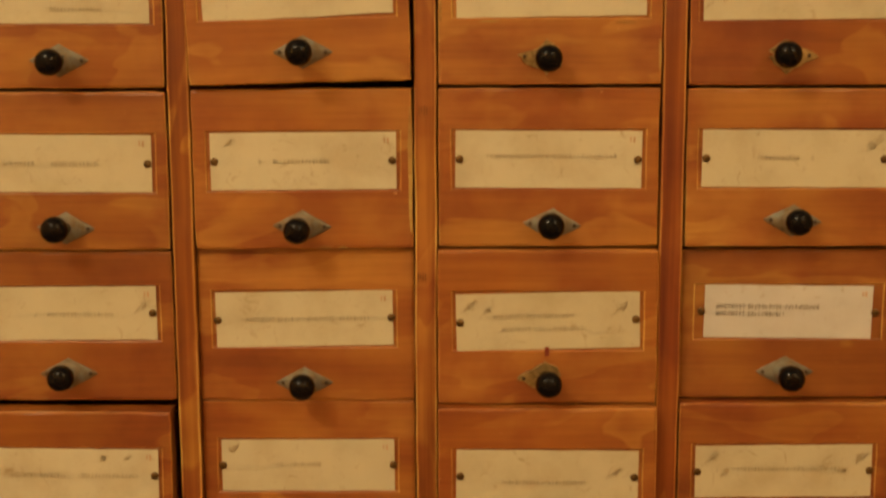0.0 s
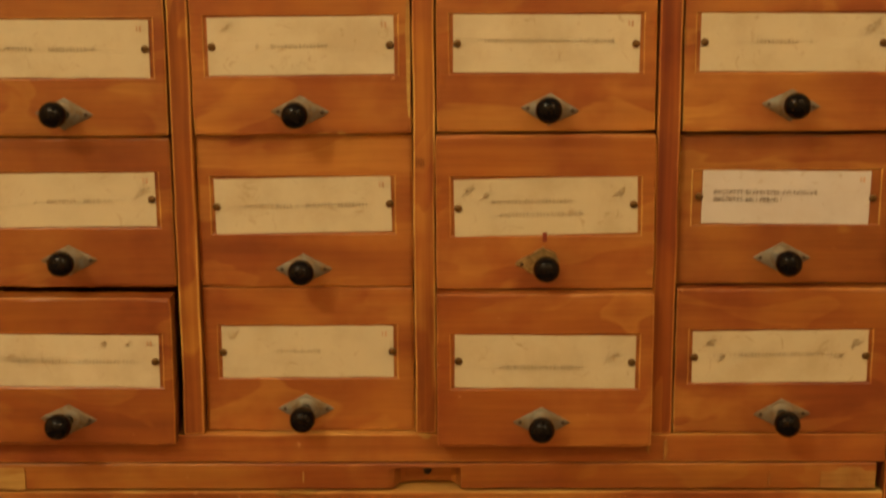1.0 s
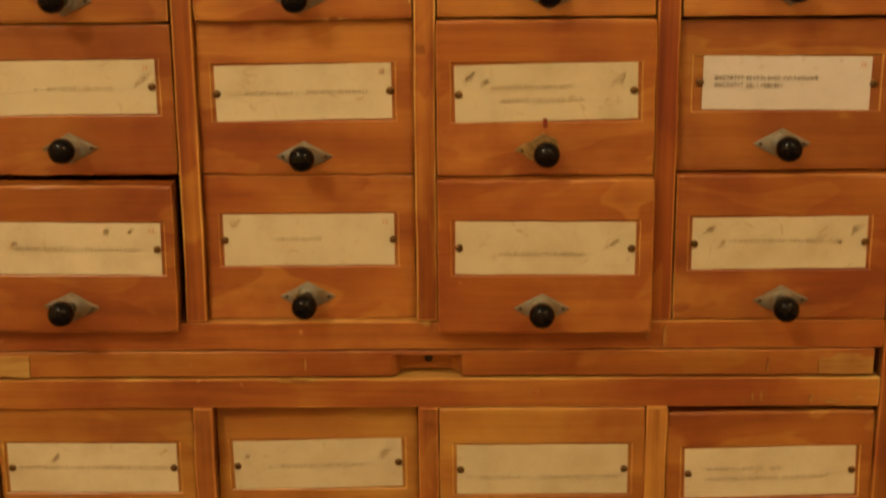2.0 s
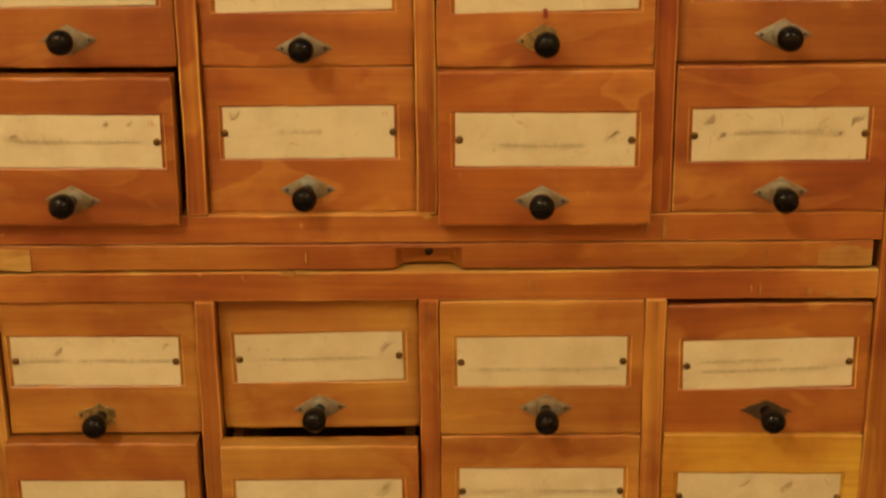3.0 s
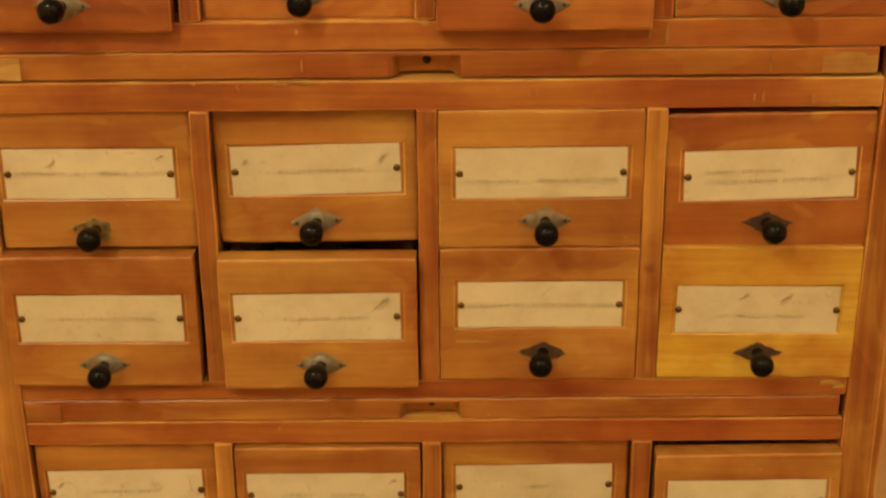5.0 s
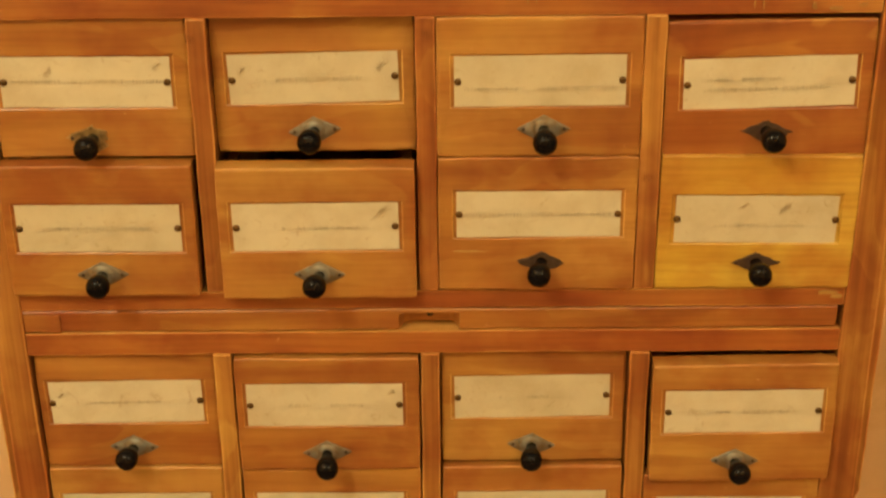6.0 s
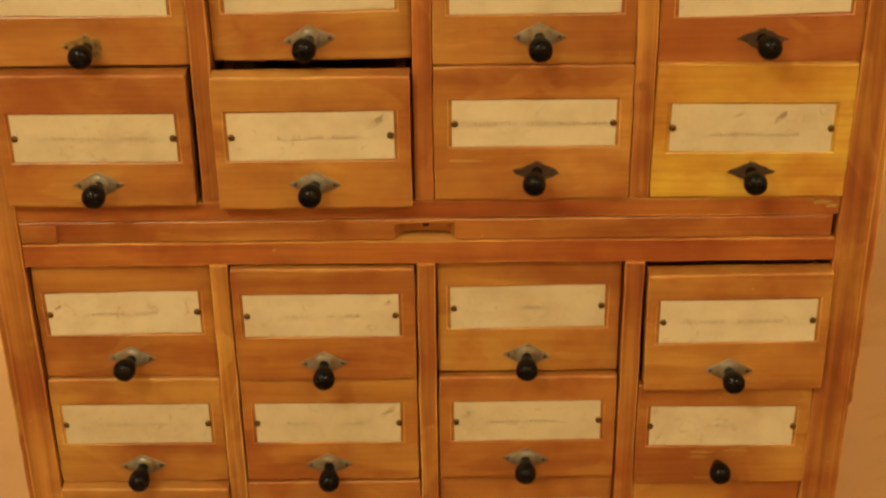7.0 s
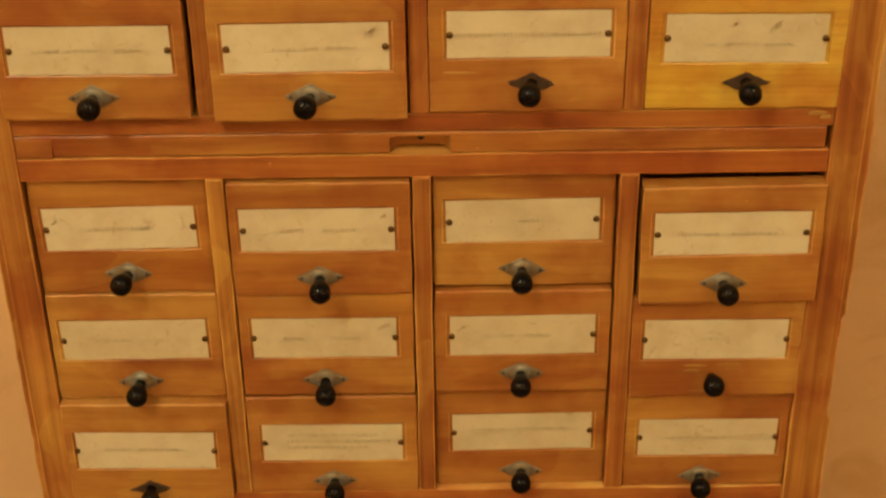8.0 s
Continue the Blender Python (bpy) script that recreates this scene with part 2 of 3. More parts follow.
structure("floor", box(ROOM["x0"], ROOM["x1"], ROOM["y0"], ROOM["y1"], -0.12, 0, 0), FLOOR, "dark brown wooden floor under the card cabinet", "floor")
structure("ceiling", box(ROOM["x0"], ROOM["x1"], ROOM["y0"], ROOM["y1"], ROOM["z1"], ROOM["z1"] + 0.12, 0), CEIL, "plain white plaster ceiling of the room", "ceiling")
structure("wall_north", box(ROOM["x0"], ROOM["x1"], ROOM["y1"], ROOM["y1"] + 0.15, -0.12, ROOM["z1"] + 0.12, 0), WALL, "peach-coloured plaster wall behind the card cabinet", "wall")
structure("wall_south", box(ROOM["x0"], ROOM["x1"], ROOM["y0"] - 0.15, ROOM["y0"], -0.12, ROOM["z1"] + 0.12, 0), WALL, "plain peach-coloured plaster wall of the room", "wall")
structure("wall_west", box(ROOM["x0"] - 0.15, ROOM["x0"], ROOM["y0"] - 0.15, ROOM["y1"] + 0.15, -0.12, ROOM["z1"] + 0.12, 0), WALL, "plain peach-coloured plaster wall of the room", "wall")
structure("wall_east", box(ROOM["x1"], ROOM["x1"] + 0.15, ROOM["y0"] - 0.15, ROOM["y1"] + 0.15, -0.12, ROOM["z1"] + 0.12, 0), WALL, "plain peach-coloured plaster wall of the room", "wall")

lamp = tagged(new("ceiling_lamp"), "small frosted glass ceiling lamp, warm, out of view; the right one is added fill", "lamp")
lamp.location = LAMP
rod = lathe([(0.0, 0.0), (0.008, 0.0), (0.008, 0.30), (0.05, 0.32), (0.06, 0.40), (0.0, 0.40)])
rod.transform(Matrix.Rotation(radians(90), 4, "X") @ Matrix.Translation((0, 0.0, 0)))
part("rod", rod, LAMP_METAL, lamp)
globe = bmesh.new()
bmesh.ops.create_uvsphere(globe, u_segments=24, v_segments=14, radius=0.12)
shade = part("globe", globe, GLOW, lamp, "frosted white glass globe")
shade.visible_shadow = False
lamp["group"] = "ceiling lamps"
# the added fill lamp gets the same fixture
copy_thing(lamp, Matrix.Translation(FILL_LAMP))

# ---- the cabinet ----
COLS = [(-0.3505, -0.1893), (-0.1727, -0.0085), (0.0085, 0.1737), (0.1915, 0.3590)]
TOPS = {1: 0.4140, 2: 0.2935, 3: 0.1730, 4: 0.0545, 5: -0.1355, 6: -0.2535, 7: -0.4375, 8: -0.5545, 9: -0.6690}
ENDS = {1: 0.2935, 2: 0.1730, 3: 0.0545, 4: -0.0630, 5: -0.2535, 6: -0.3745, 7: -0.5545, 8: -0.6690, 9: -0.7835}
LEFT, RIGHT, DEPTH = -0.3515, 0.3590, 0.43



def lean(z):
    """How far the right post's inner edge stands in at a height; the left one's by a third of it."""
    return 0.0045 * min(1.0, max(0.0, (-0.13 - z) / 0.31)) + 0.0045 * min(1.0, max(0.0, (-0.44 - z) / 0.18))


cabinet = tagged(new("card_cabinet"), "tall orange varnished pine card catalogue cabinet with four columns", "cabinet")
cabinet.location = (0, 0, Z0)


def stile(x0, x1, z0, z1, name="stile", y=0.0):
    part(name, box(x0, x1, y, 0.022, z0, z1, 0.0016, 24, 0.0007, worn=True), [PINE_Z if z0 > -0.1 else PINE_Z_LOW, EDGE_Z], cabinet)


def rail(z0, z1, name="rail", y=0.0015, x0=LEFT, x1=RIGHT, mat=PINE_RAIL):
    bm = box(x0, x1, y, 0.40, z0, z1, 0.0012, 24, 0.0006, worn=True)
    bm.normal_update()
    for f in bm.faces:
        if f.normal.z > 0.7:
            f.material_index = 2  # bare ledge; its pale colour also stands in for light from above
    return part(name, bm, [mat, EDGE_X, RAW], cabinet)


for z0, z1 in ((-0.0625, 0.4140), (-0.3755, -0.1350), (-0.7830, -0.4365)):
    for a, b in zip(COLS, COLS[1:]):
        stile(a[1] + 0.0003, b[0] - 0.0003, z0, z1)
        part("divider", box((a[1] + b[0]) / 2 - 0.004, (a[1] + b[0]) / 2 + 0.004, 0.0225, 0.40, z0, z1, 0), BOX, cabinet)
rail(0.4145, 0.4700, "top_rail")
rail(-0.0862, -0.0632, "rail")
rail(-0.1352, -0.1112, "rail")
rail(-0.3928, -0.3760, "rail", x1=RIGHT - 0.004)
rail(-0.4368, -0.4152, "rail", x1=RIGHT - 0.0045)
rail(-0.8500, -0.7838, "bottom_rail", x0=LEFT + 0.003, x1=RIGHT - 0.009)
for s, inner in ((-1, LEFT), (1, RIGHT)):
    a, b = sorted((inner, inner + s * 0.0245))
    bm = box(a, b, -0.001, 0.022, -Z0, 0.4700, 0.0016, 60, 0.0006, worn=True)
    for v in bm.verts:
        if (v.co.x - inner) * s < 0.012:
            v.co.x -= lean(v.co.z) * (1 if s > 0 else -1 / 3)
    part("post", bm, [PINE_Z_LOW, EDGE_Z], cabinet)
    a, b = sorted((inner + s * 0.0252, inner + s * 0.0330))
    bm = box(a, b, 0.0012, DEPTH, -Z0, 0.4700, 0.0016, 260, 0.0009, worn=True)
    for v in bm.verts:
        if (v.co.x - inner) * s > 0.028 and v.co.y < 0.02:
            bite = max(0.0, noise.noise(Vector((s * 3.0, v.co.z * 9.0, 0.4))) - 0.18) + 0.5 * max(0.0, noise.noise(Vector((s * 7.0, v.co.z * 41.0, 2.0))) - 0.25)
            v.co.x -= s * (0.006 * bite + (0.0035 if s > 0 and -0.70 < v.co.z < -0.585 else 0.0))
        v.co.x -= 0.35 * lean(v.co.z) * s
    part("side_panel", bm, [PINE_Z_LOW, EDGE_Z], cabinet)
part("back_panel", box(LEFT - 0.024, RIGHT + 0.024, DEPTH - 0.012, DEPTH, -Z0, 0.4700, 0), BOX, cabinet)
part("cap", box(LEFT - 0.045, RIGHT + 0.045, -0.012, DEPTH + 0.005, 0.4705, 0.4950, 0.003, 10, 0.0005), PINE_X, cabinet)
part("plinth", box(LEFT + 0.003, RIGHT - 0.009, 0.010, 0.40, -Z0, -0.8505, 0.001, 10, 0.0005), PINE_X, cabinet)


# ---- pull-out boards with a finger scoop and a nail hole ----
def pull_board(z0, z1, label, deep, patches, short=0.0):
    h, n = z1 - z0, 160
    bm = bmesh.new()
    x0, x1, half = -0.3505, 0.3525 - short, 0.0255
    cols = []
    for k in range(n + 1):
        x = x0 + (x1 - x0) * k / n
        u = max(0.0, 1 - (x / half) ** 2) ** 0.5 if abs(x) < half else 0.0
        wob = 0.0005 * noise.noise(Vector((x * 30, z0 * 50, 0)))
        lo = -h / 2 + u * deep + wob
        back = 0.013 * min(1.0, 1.6 * u)
        cols.append([bm.verts.new(p) for p in ((x, 0.16, -h / 2 + u * 0.002), (x, 0.004 + back, -h / 2 + u * 0.002), (x, 0.0022 + back, lo + 0.0012), (x, 0.001 + back, h / 2 - 0.0055 + wob), (x, 0.001, h / 2 - 0.0035 + wob), (x, 0.001, h / 2 - 0.0012 + wob), (x, 0.0022, h / 2 + wob), (x, 0.16, h / 2 + wob))])
    for a, c in zip(cols, cols[1:]):
        for i in range(8):
            bm.faces.new((a[i], c[i], c[(i + 1) % 8], a[(i + 1) % 8]))
    bm.faces.new(cols[0])
    bm.faces.new(cols[-1])
    b = part("pull_out_board", bm, REDDISH, cabinet, label)
    b.location = (0, 0, (z0 + z1) / 2)
    bm = lathe([(0.0, -0.0012), (0.0030, -0.0012), (0.0034, 0.002), (0.0, 0.002)], 12)
    bm.transform(Matrix.Translation((0.0005, 0.0125, 0.001)))
    part("nail_head", bm, HOLE, b, "dark iron nail head in the finger scoop")
    for x, wide, mat in patches:
        bm = box(x, x + wide, 0.0003, 0.004, -h / 2 + 0.002, h / 2 - 0.0025, 0.0006, 10, 0.0016)
        part("end_patch", bm, mat, b, "paler worn patch at the end")
    return b


pull_board(-0.1093, -0.0873, "reddish varnished pine pull-out board with a finger scoop, closed", 0.005, [(-0.3500, 0.033, PALE), (0.3090, 0.0435, PALE)])
pull_board(-0.4143, -0.3938, "reddish varnished pine pull-out board with a deep finger scoop", 0.008, [(-0.3490, 0.031, REDDISH)], 0.0025)


# ---- drawers ----
knob_bm = lathe([(0.0050, 0.0), (0.0047, -0.0030), (0.0051, -0.0062), (0.0064, -0.0098), (0.0082, -0.0136), (0.0095, -0.0176), (0.0099, -0.0212), (0.0092, -0.0252), (0.0066, -0.0284), (0.0030, -0.0296), (0.0, -0.0298)], 28)
KNOB_MESH = bpy.data.meshes.new("knob")
bmesh.ops.recalc_face_normals(knob_bm, faces=knob_bm.faces)
knob_bm.to_mesh(KNOB_MESH)
knob_bm.free()
KNOB_MESH.materials.append(KNOB)


def screw_mesh(name, r, mat):
    bm = lathe([(0.0, -0.0004), (r * 0.16, -0.0004), (r * 0.9, -0.0006), (r, 0.0), (r, 0.001), (0.0, 0.001)], 12)
    slab(bm, -r * 0.8, r * 0.8, -r * 0.14, r * 0.14, -0.0007, 0.0003)
    me = bpy.data.meshes.new(name)
    bmesh.ops.recalc_face_normals(bm, faces=bm.faces)
    bm.to_mesh(me)
    bm.free()
    me.materials.append(mat)
    return me


LABEL_SCREW = screw_mesh("screw", 0.0030, SCREW)
PLATE_SCREW = screw_mesh("plate_screw", 0.0015, TARNISH)


def plate_bm(broken=0, ragged=0.0):
    """A flat lozenge with two pointed ears and a round boss; broken: 1 has lost its right ear, -1 its left."""
    bm = bmesh.new()
    n, outline = 40, []
    for k in range(n):
        a = 2 * math.pi * k / n
        c, s = math.cos(a), math.sin(a)
        x, z = 0.0218 * abs(c) ** 2.3 * math.copysign(1, c), 0.0124 * abs(s) ** 1.7 * math.copysign(1, s)
        if broken and x * broken > 0.011:
            x = broken * 0.011 + 0.0012 * math.sin(9 * a)
        if ragged:
            k2 = 1 + 0.22 * noise.noise(Vector((3 * c + ragged, 3 * s, ragged)))
            x, z = x * k2, z * k2
        outline.append((x, z))
    front = [bm.verts.new((x * 0.96, -0.0012, z * 0.96)) for x, z in outline]
    edge = [bm.verts.new((x, -0.0007, z)) for x, z in outline]
    back = [bm.verts.new((x, 0.0, z)) for x, z in outline]
    for a, b in ((front, edge), (edge, back)):
        for k in range(n):
            bm.faces.new((a[k], a[(k + 1) % n], b[(k + 1) % n], b[k]))
    bm.faces.new(front)
    bm.faces.new(back)
    return lathe([(0.0092, -0.0008), (0.0084, -0.0016), (0.0074, -0.0030), (0.0062, -0.0036), (0.0, -0.0037)], 24, bm) if not ragged else bm


def front_bm(w, h, thick, pw, ph, px, pz, seed):
    """A drawer front with worn edges and a shallow pocket cut for the label."""
    bm, n = bmesh.new(), 14
    rings = [ring(w, h, thick, n), ring(w, h, 0.0010, n, 0.001, rough=0.0006, seed=seed), ring(w - 0.0016, h - 0.0016, 0.0003, n, 0.001, rough=0.0006, seed=seed),
             ring(w - 0.0052, h - 0.0052, 0.0, n), ring(pw + 0.0018, ph + 0.0018, 0.0, n, 0, px, pz, 0.0004, seed), ring(pw, ph, 0.0006, n, 0, px, pz, 0.0003, seed), ring(pw - 0.0006, ph - 0.0006, 0.0016, n, 0, px, pz)]
    vs = [[bm.verts.new(p) for p in r] for r in rings]
    for i, (a, b) in enumerate(zip(vs, vs[1:])):
        for k in range(4 * n):
            f = bm.faces.new((a[k], a[(k + 1) % (4 * n)], b[(k + 1) % (4 * n)], b[k]))
            f.material_index = (0, 1, 2, 1)[k // n] if i == 4 else 2 if i == 1 else 0
    bm.faces.new(vs[-1])
    bm.faces.new(vs[0])
    return bm


def tray_bm(w, y0, y1, z0, z1, wall=0.008):
    """The open box behind a drawer's front, in one piece."""
    bm = bmesh.new()

    def four(d, z):
        return [bm.verts.new(p) for p in ((-w / 2 + d, y0 + d, z), (w / 2 - d, y0 + d, z), (w / 2 - d, y1 - d, z), (-w / 2 + d, y1 - d, z))]

    loops = [four(0, z0), four(0, z1), four(wall, z1), four(wall, z0 + wall)]
    bm.faces.new(loops[0])
    bm.faces.new(loops[-1])
    for p, q in zip(loops, loops[1:]):
        for k in range(4):
            bm.faces.new((p[k], p[(k + 1) % 4], q[(k + 1) % 4], q[k]))
    return bm


def lettering(word, width, tall):
    """A word in raised letters, as wide and as tall as given, centred."""
    curve = bpy.data.curves.new("word", "FONT")
    curve.body, curve.extrude, curve.resolution_u = word, 0.02, 2
    curve.space_character = 1.25
    ob = new("word", curve)
    me = bpy.data.meshes.new_from_object(ob)
    bpy.data.objects.remove(ob)
    bpy.data.curves.remove(curve)
    xs, zs = [v.co.x for v in me.vertices], [v.co.y for v in me.vertices]
    sx, sz = width / (max(xs) - min(xs)), tall / (max(zs) - min(zs))
    for v in me.vertices:
        x, z, y = v.co.x, v.co.y, v.co.z
        v.co = ((x - (max(xs) + min(xs)) / 2) * sx, -y * 0.005, (z - (max(zs) + min(zs)) / 2) * sz)
    return me


def words(bm, spans, z, tall, y, wide):
    """Typing: each span gives where a word starts and ends across the card, 0 to 1, and its letters where they can be read; else bars."""
    for a, b, *word in spans:
        x = -wide / 2 + a * wide
        end = -wide / 2 + b * wide
        first = len(bm.faces)
        if word:
            me = lettering(word[0], end - x, tall)
            me.transform(Matrix.Translation(((x + end) / 2, y - 0.0001, z)))
            bm.from_mesh(me)
            bpy.data.meshes.remove(me)
            continue
        while x < end - 0.0006:
            up = random.uniform(-0.00015, 0.00015)
            cut = random.choice((0.0, 0.0, 0.35))
            bold = random.uniform(0.0004, 0.00085)
            slab(bm, x, x + bold, z - tall / 2 + up, z + tall * (0.5 - cut) + up, y)
            if random.random() < 0.62:
                slab(bm, x + 0.0012, x + 0.00165, z - tall / 2 + tall * cut + up, z + tall / 2 + up, y)
            x += 0.00265
        bm.faces.ensure_lookup_table()
        for f in bm.faces[first:]:
            f.material_index = 1


def chip(x, z, wide, tall, parent, y=-0.0005):
    n = 11
    bm = bmesh.new()
    r = [(0.5 + 0.3 * noise.noise(Vector((k * 1.3, x * 90, z * 70)))) for k in range(n)]
    pts = [(x + wide * r[k] * math.cos(2 * math.pi * k / n), z + tall * r[k] * math.sin(2 * math.pi * k / n)) for k in range(n)]
    front = [bm.verts.new((u, y, v)) for u, v in pts]
    back = [bm.verts.new((u, y + 0.003, v)) for u, v in pts]
    bm.faces.new(front)
    for k in range(n):
        bm.faces.new((front[k], front[(k + 1) % n], back[(k + 1) % n], back[k]))
    part("chip", bm, PALE, parent, "bare pale wood where the varnish chipped off")


LOOSE = {(1, 1), (1, 2), (1, 3), (1, 4), (2, 1), (2, 3), (2, 4), (3, 1), (3, 4), (7, 2), (7, 3), (8, 2), (8, 3)}  # drawers with wider seams
RED_ONES = {(1, 1), (2, 1), (3, 1), (4, 1), (1, 4), (3, 4), (4, 4), (5, 4)}  # outer-column drawers in a darker, redder tone
TIGHT = {(3, 2), (4, 2), (3, 3), (4, 3), (5, 3), (6, 3), (5, 4), (6, 4), (7, 1), (8, 1), (8, 4), (9, 4)}  # drawers whose seams hardly show


def drawer(row, col, out, dz, roll, card, text, plate="zinc", wood_mat=None, knob=(0.0, -0.0478, 0.0, 0.0), red=0, pencil=(), dark=False, card_mat=None, dx=0.0, trim=0.0, drop=0.0, sunk=0.0, pocket=0.0056, chips=()):
    """One card drawer. out: metres it stands out of the front; card: the label's centre, width, height and turn;
    knob: where it sits, from the column's middle and the label's, and how far its end leans sideways and up; drop: how far the front reaches below its opening."""
    x0, x1 = COLS[col - 1]
    top, end = TOPS[row], ENDS[row]
    x0, x1 = x0 + (lean(end) / 3 if col == 1 else 0.0), x1 - (lean((top + end) / 2) if col == 4 else 0.0)
    gap = 0.0003 if (row, col) in TIGHT else 0.0014 if (row, col) in LOOSE else 0.0008 if row < 5 else 0.0006
    w, h = x1 - x0 - 2 * gap, top - end - 2 * gap - trim + drop
    cx, cz = (x0 + x1) / 2 + dx, (top + end - trim - drop) / 2
    kind_of = "yellow unstained pine card drawer" if wood_mat is YELLOW else "orange varnished pine card drawer"
    state = ", pulled slightly out" if out >= 0.007 else ", pushed deep in" if out <= -0.005 else ", closed"
    detail = ", knob without plate" if plate is None else {"zinc": "", "dark": ", blackened knob plate"}.get(plate, ", broken brass knob plate")
    detail += ", new white label" if card_mat else ""
    wood_mat = wood_mat or (PINE_RED if (row, col) in RED_ONES else PINE_X if row < 5 else PINE_LOW)
    lx, lz, lw, lh, lr = card[0] - cx, card[1] - cz - dz, card[2], card[3], card[4]
    seed = row * 7.3 + col * 3.1
    bm = front_bm(w, h, 0.019, lw + pocket, lh + 0.0016, lx, lz, seed)
    plain_wood = wood_mat is not YELLOW
    d = part("drawer", bm, [wood_mat, RAW if plain_wood else wood_mat, EDGE_X if plain_wood else wood_mat], cabinet, kind_of + state + detail)
    d.matrix_basis = Matrix.Translation((cx, -out, cz + dz)) @ Matrix.Rotation(radians(roll), 4, "Y")
    part("drawer_box", tray_bm(w - 0.008, 0.0192, 0.37, -h / 2 + 0.003, h / 2 - 0.012), BOX, d, "plain unvarnished wooden box")
    # the paper card, held by two screws
    bm = bmesh.new()
    n, m = 12, 5
    grid = [[bm.verts.new((lw * (i / n - 0.5), 0.0010 - 0.0005 * noise.noise(Vector((i * 0.5 + seed, j * 0.8, seed))), lh * (j / m - 0.5) + 0.0004 * noise.noise(Vector((i * 0.7, seed, j))))) for j in range(m + 1)] for i in range(n + 1)]
    for i in range(n):
        for j in range(m):
            f = bm.faces.new((grid[i][j], grid[i + 1][j], grid[i + 1][j + 1], grid[i][j + 1]))
    thick = bmesh.ops.extrude_face_region(bm, geom=list(bm.faces))
    for v in thick["geom"]:
        if isinstance(v, bmesh.types.BMVert):
            v.co.y -= 0.0004
    c = part("label_card", bm, card_mat or PAPER, d, "newer white paper card with dark typing" if card_mat else "aged cream paper card with faint typing")
    at_card = Matrix.Translation((lx, 0, lz)) @ Matrix.Rotation(radians(lr), 4, "Y")
    c.matrix_basis = at_card

    def on_card(name, marks, mat, what):
        o = part(name, marks, mat, d, what)
        o["kind"] = "stuff"
        o.matrix_basis = at_card

    if text:
        bm = bmesh.new()
        for z, spans in text:
            words(bm, spans, z * lh, 0.0034 if not dark else 0.0036, -0.0001, lw)
        on_card("typing", bm, [INK_DARK, INK_GREY] if dark else [INK, INK_FAINT], "typed line too faint to read")
    if red:
        bm = bmesh.new()
        slab(bm, lw * 0.435, lw * 0.442, lh * 0.31, lh * 0.40, -0.0001)
        slab(bm, lw * 0.452, lw * 0.462, lh * 0.30, lh * 0.40, -0.0001)
        on_card("red_mark", bm, INK_RED, "small faded red pencil mark")
    if pencil:
        bm = bmesh.new()
        for px, pz, big in pencil:
            big *= 1.45
            for k in range(34):
                along, across = random.gauss(0, 0.42) * big, random.gauss(0, 0.16) * big
                mid = Vector((px * lw + 0.75 * along - 0.6 * across, 0, pz * lh + 0.6 * along + 0.75 * across))
                a, half = random.choice((0.6, 1.2, 2.3)) + random.gauss(0, 0.3), big * random.uniform(0.06, 0.22)
                way, side = half * Vector((math.cos(a), 0, math.sin(a))), random.uniform(0.00006, 0.00016) * Vector((-math.sin(a), 0, math.cos(a)))
                ends = [mid - way - side, mid + way - side, mid + way + side, mid - way + side]
                if max(abs(e.x) for e in ends) < 0.49 * lw and max(abs(e.z) for e in ends) < 0.48 * lh:
                    lo, hi = [[bm.verts.new(e + Vector((0, y, 0))) for e in ends] for y in (-0.0001, -0.0003)]
                    for q in (lo, hi, *[(lo[m], lo[(m + 1) % 4], hi[(m + 1) % 4], hi[m]) for m in range(4)]):
                        bm.faces.new(q)
        on_card("pencil_scribble", bm, PENCIL, "grey pencil scribble")
    for s in (-1, 1):
        o = new("screw", LABEL_SCREW)
        o.parent = d
        o.matrix_basis = Matrix.Translation((lx + s * 0.0658, -0.0001, lz + s * math.sin(radians(-lr)) * 0.0658)) @ Matrix.Rotation(seed * s * 2.0, 4, "Y")
    # knob and its backplate
    kx, kz = knob[0] - dx, lz + knob[1]
    if plate:
        p = part("backplate", plate_bm({"left": 1, "right": -1}.get(plate, 0), 0.0 if plate == "zinc" else seed), {"zinc": ZINC, "dark": TARNISH}.get(plate, BRASS), d, {"zinc": "grey zinc lozenge plate", "dark": "blackened iron plate"}.get(plate, "worn brass plate"))
        at_plate = Matrix.Translation((kx, -0.0001, kz)) @ Matrix.Rotation(radians(random.uniform(-4, 4)), 4, "Y") @ Matrix.Diagonal((0.92, 1, 0.80, 1) if plate == "dark" else (1, 1, 1, 1))
        p.matrix_basis = at_plate
        for s in (-1, 1):
            if (plate, s) in (("left", 1), ("right", -1)):
                continue
            o = new("plate_screw", PLATE_SCREW)
            o.parent = d
            o.matrix_basis = at_plate @ Matrix.Translation((s * 0.0165, -0.0011, 0))
    k = new("knob", KNOB_MESH)
    k.parent = d
    k.matrix_basis = Matrix.Translation((kx, -0.0010 if plate else sunk, kz)) @ Matrix.Rotation(knob[2] / 0.0205, 4, "Z") @ Matrix.Rotation(-knob[3] / 0.0205, 4, "X")
    for x, z, wide, tall in chips:
        chip(x - cx, z - cz - dz, wide, tall, d)
    return d


W, H = 0.1375, 0.0425  # a label card
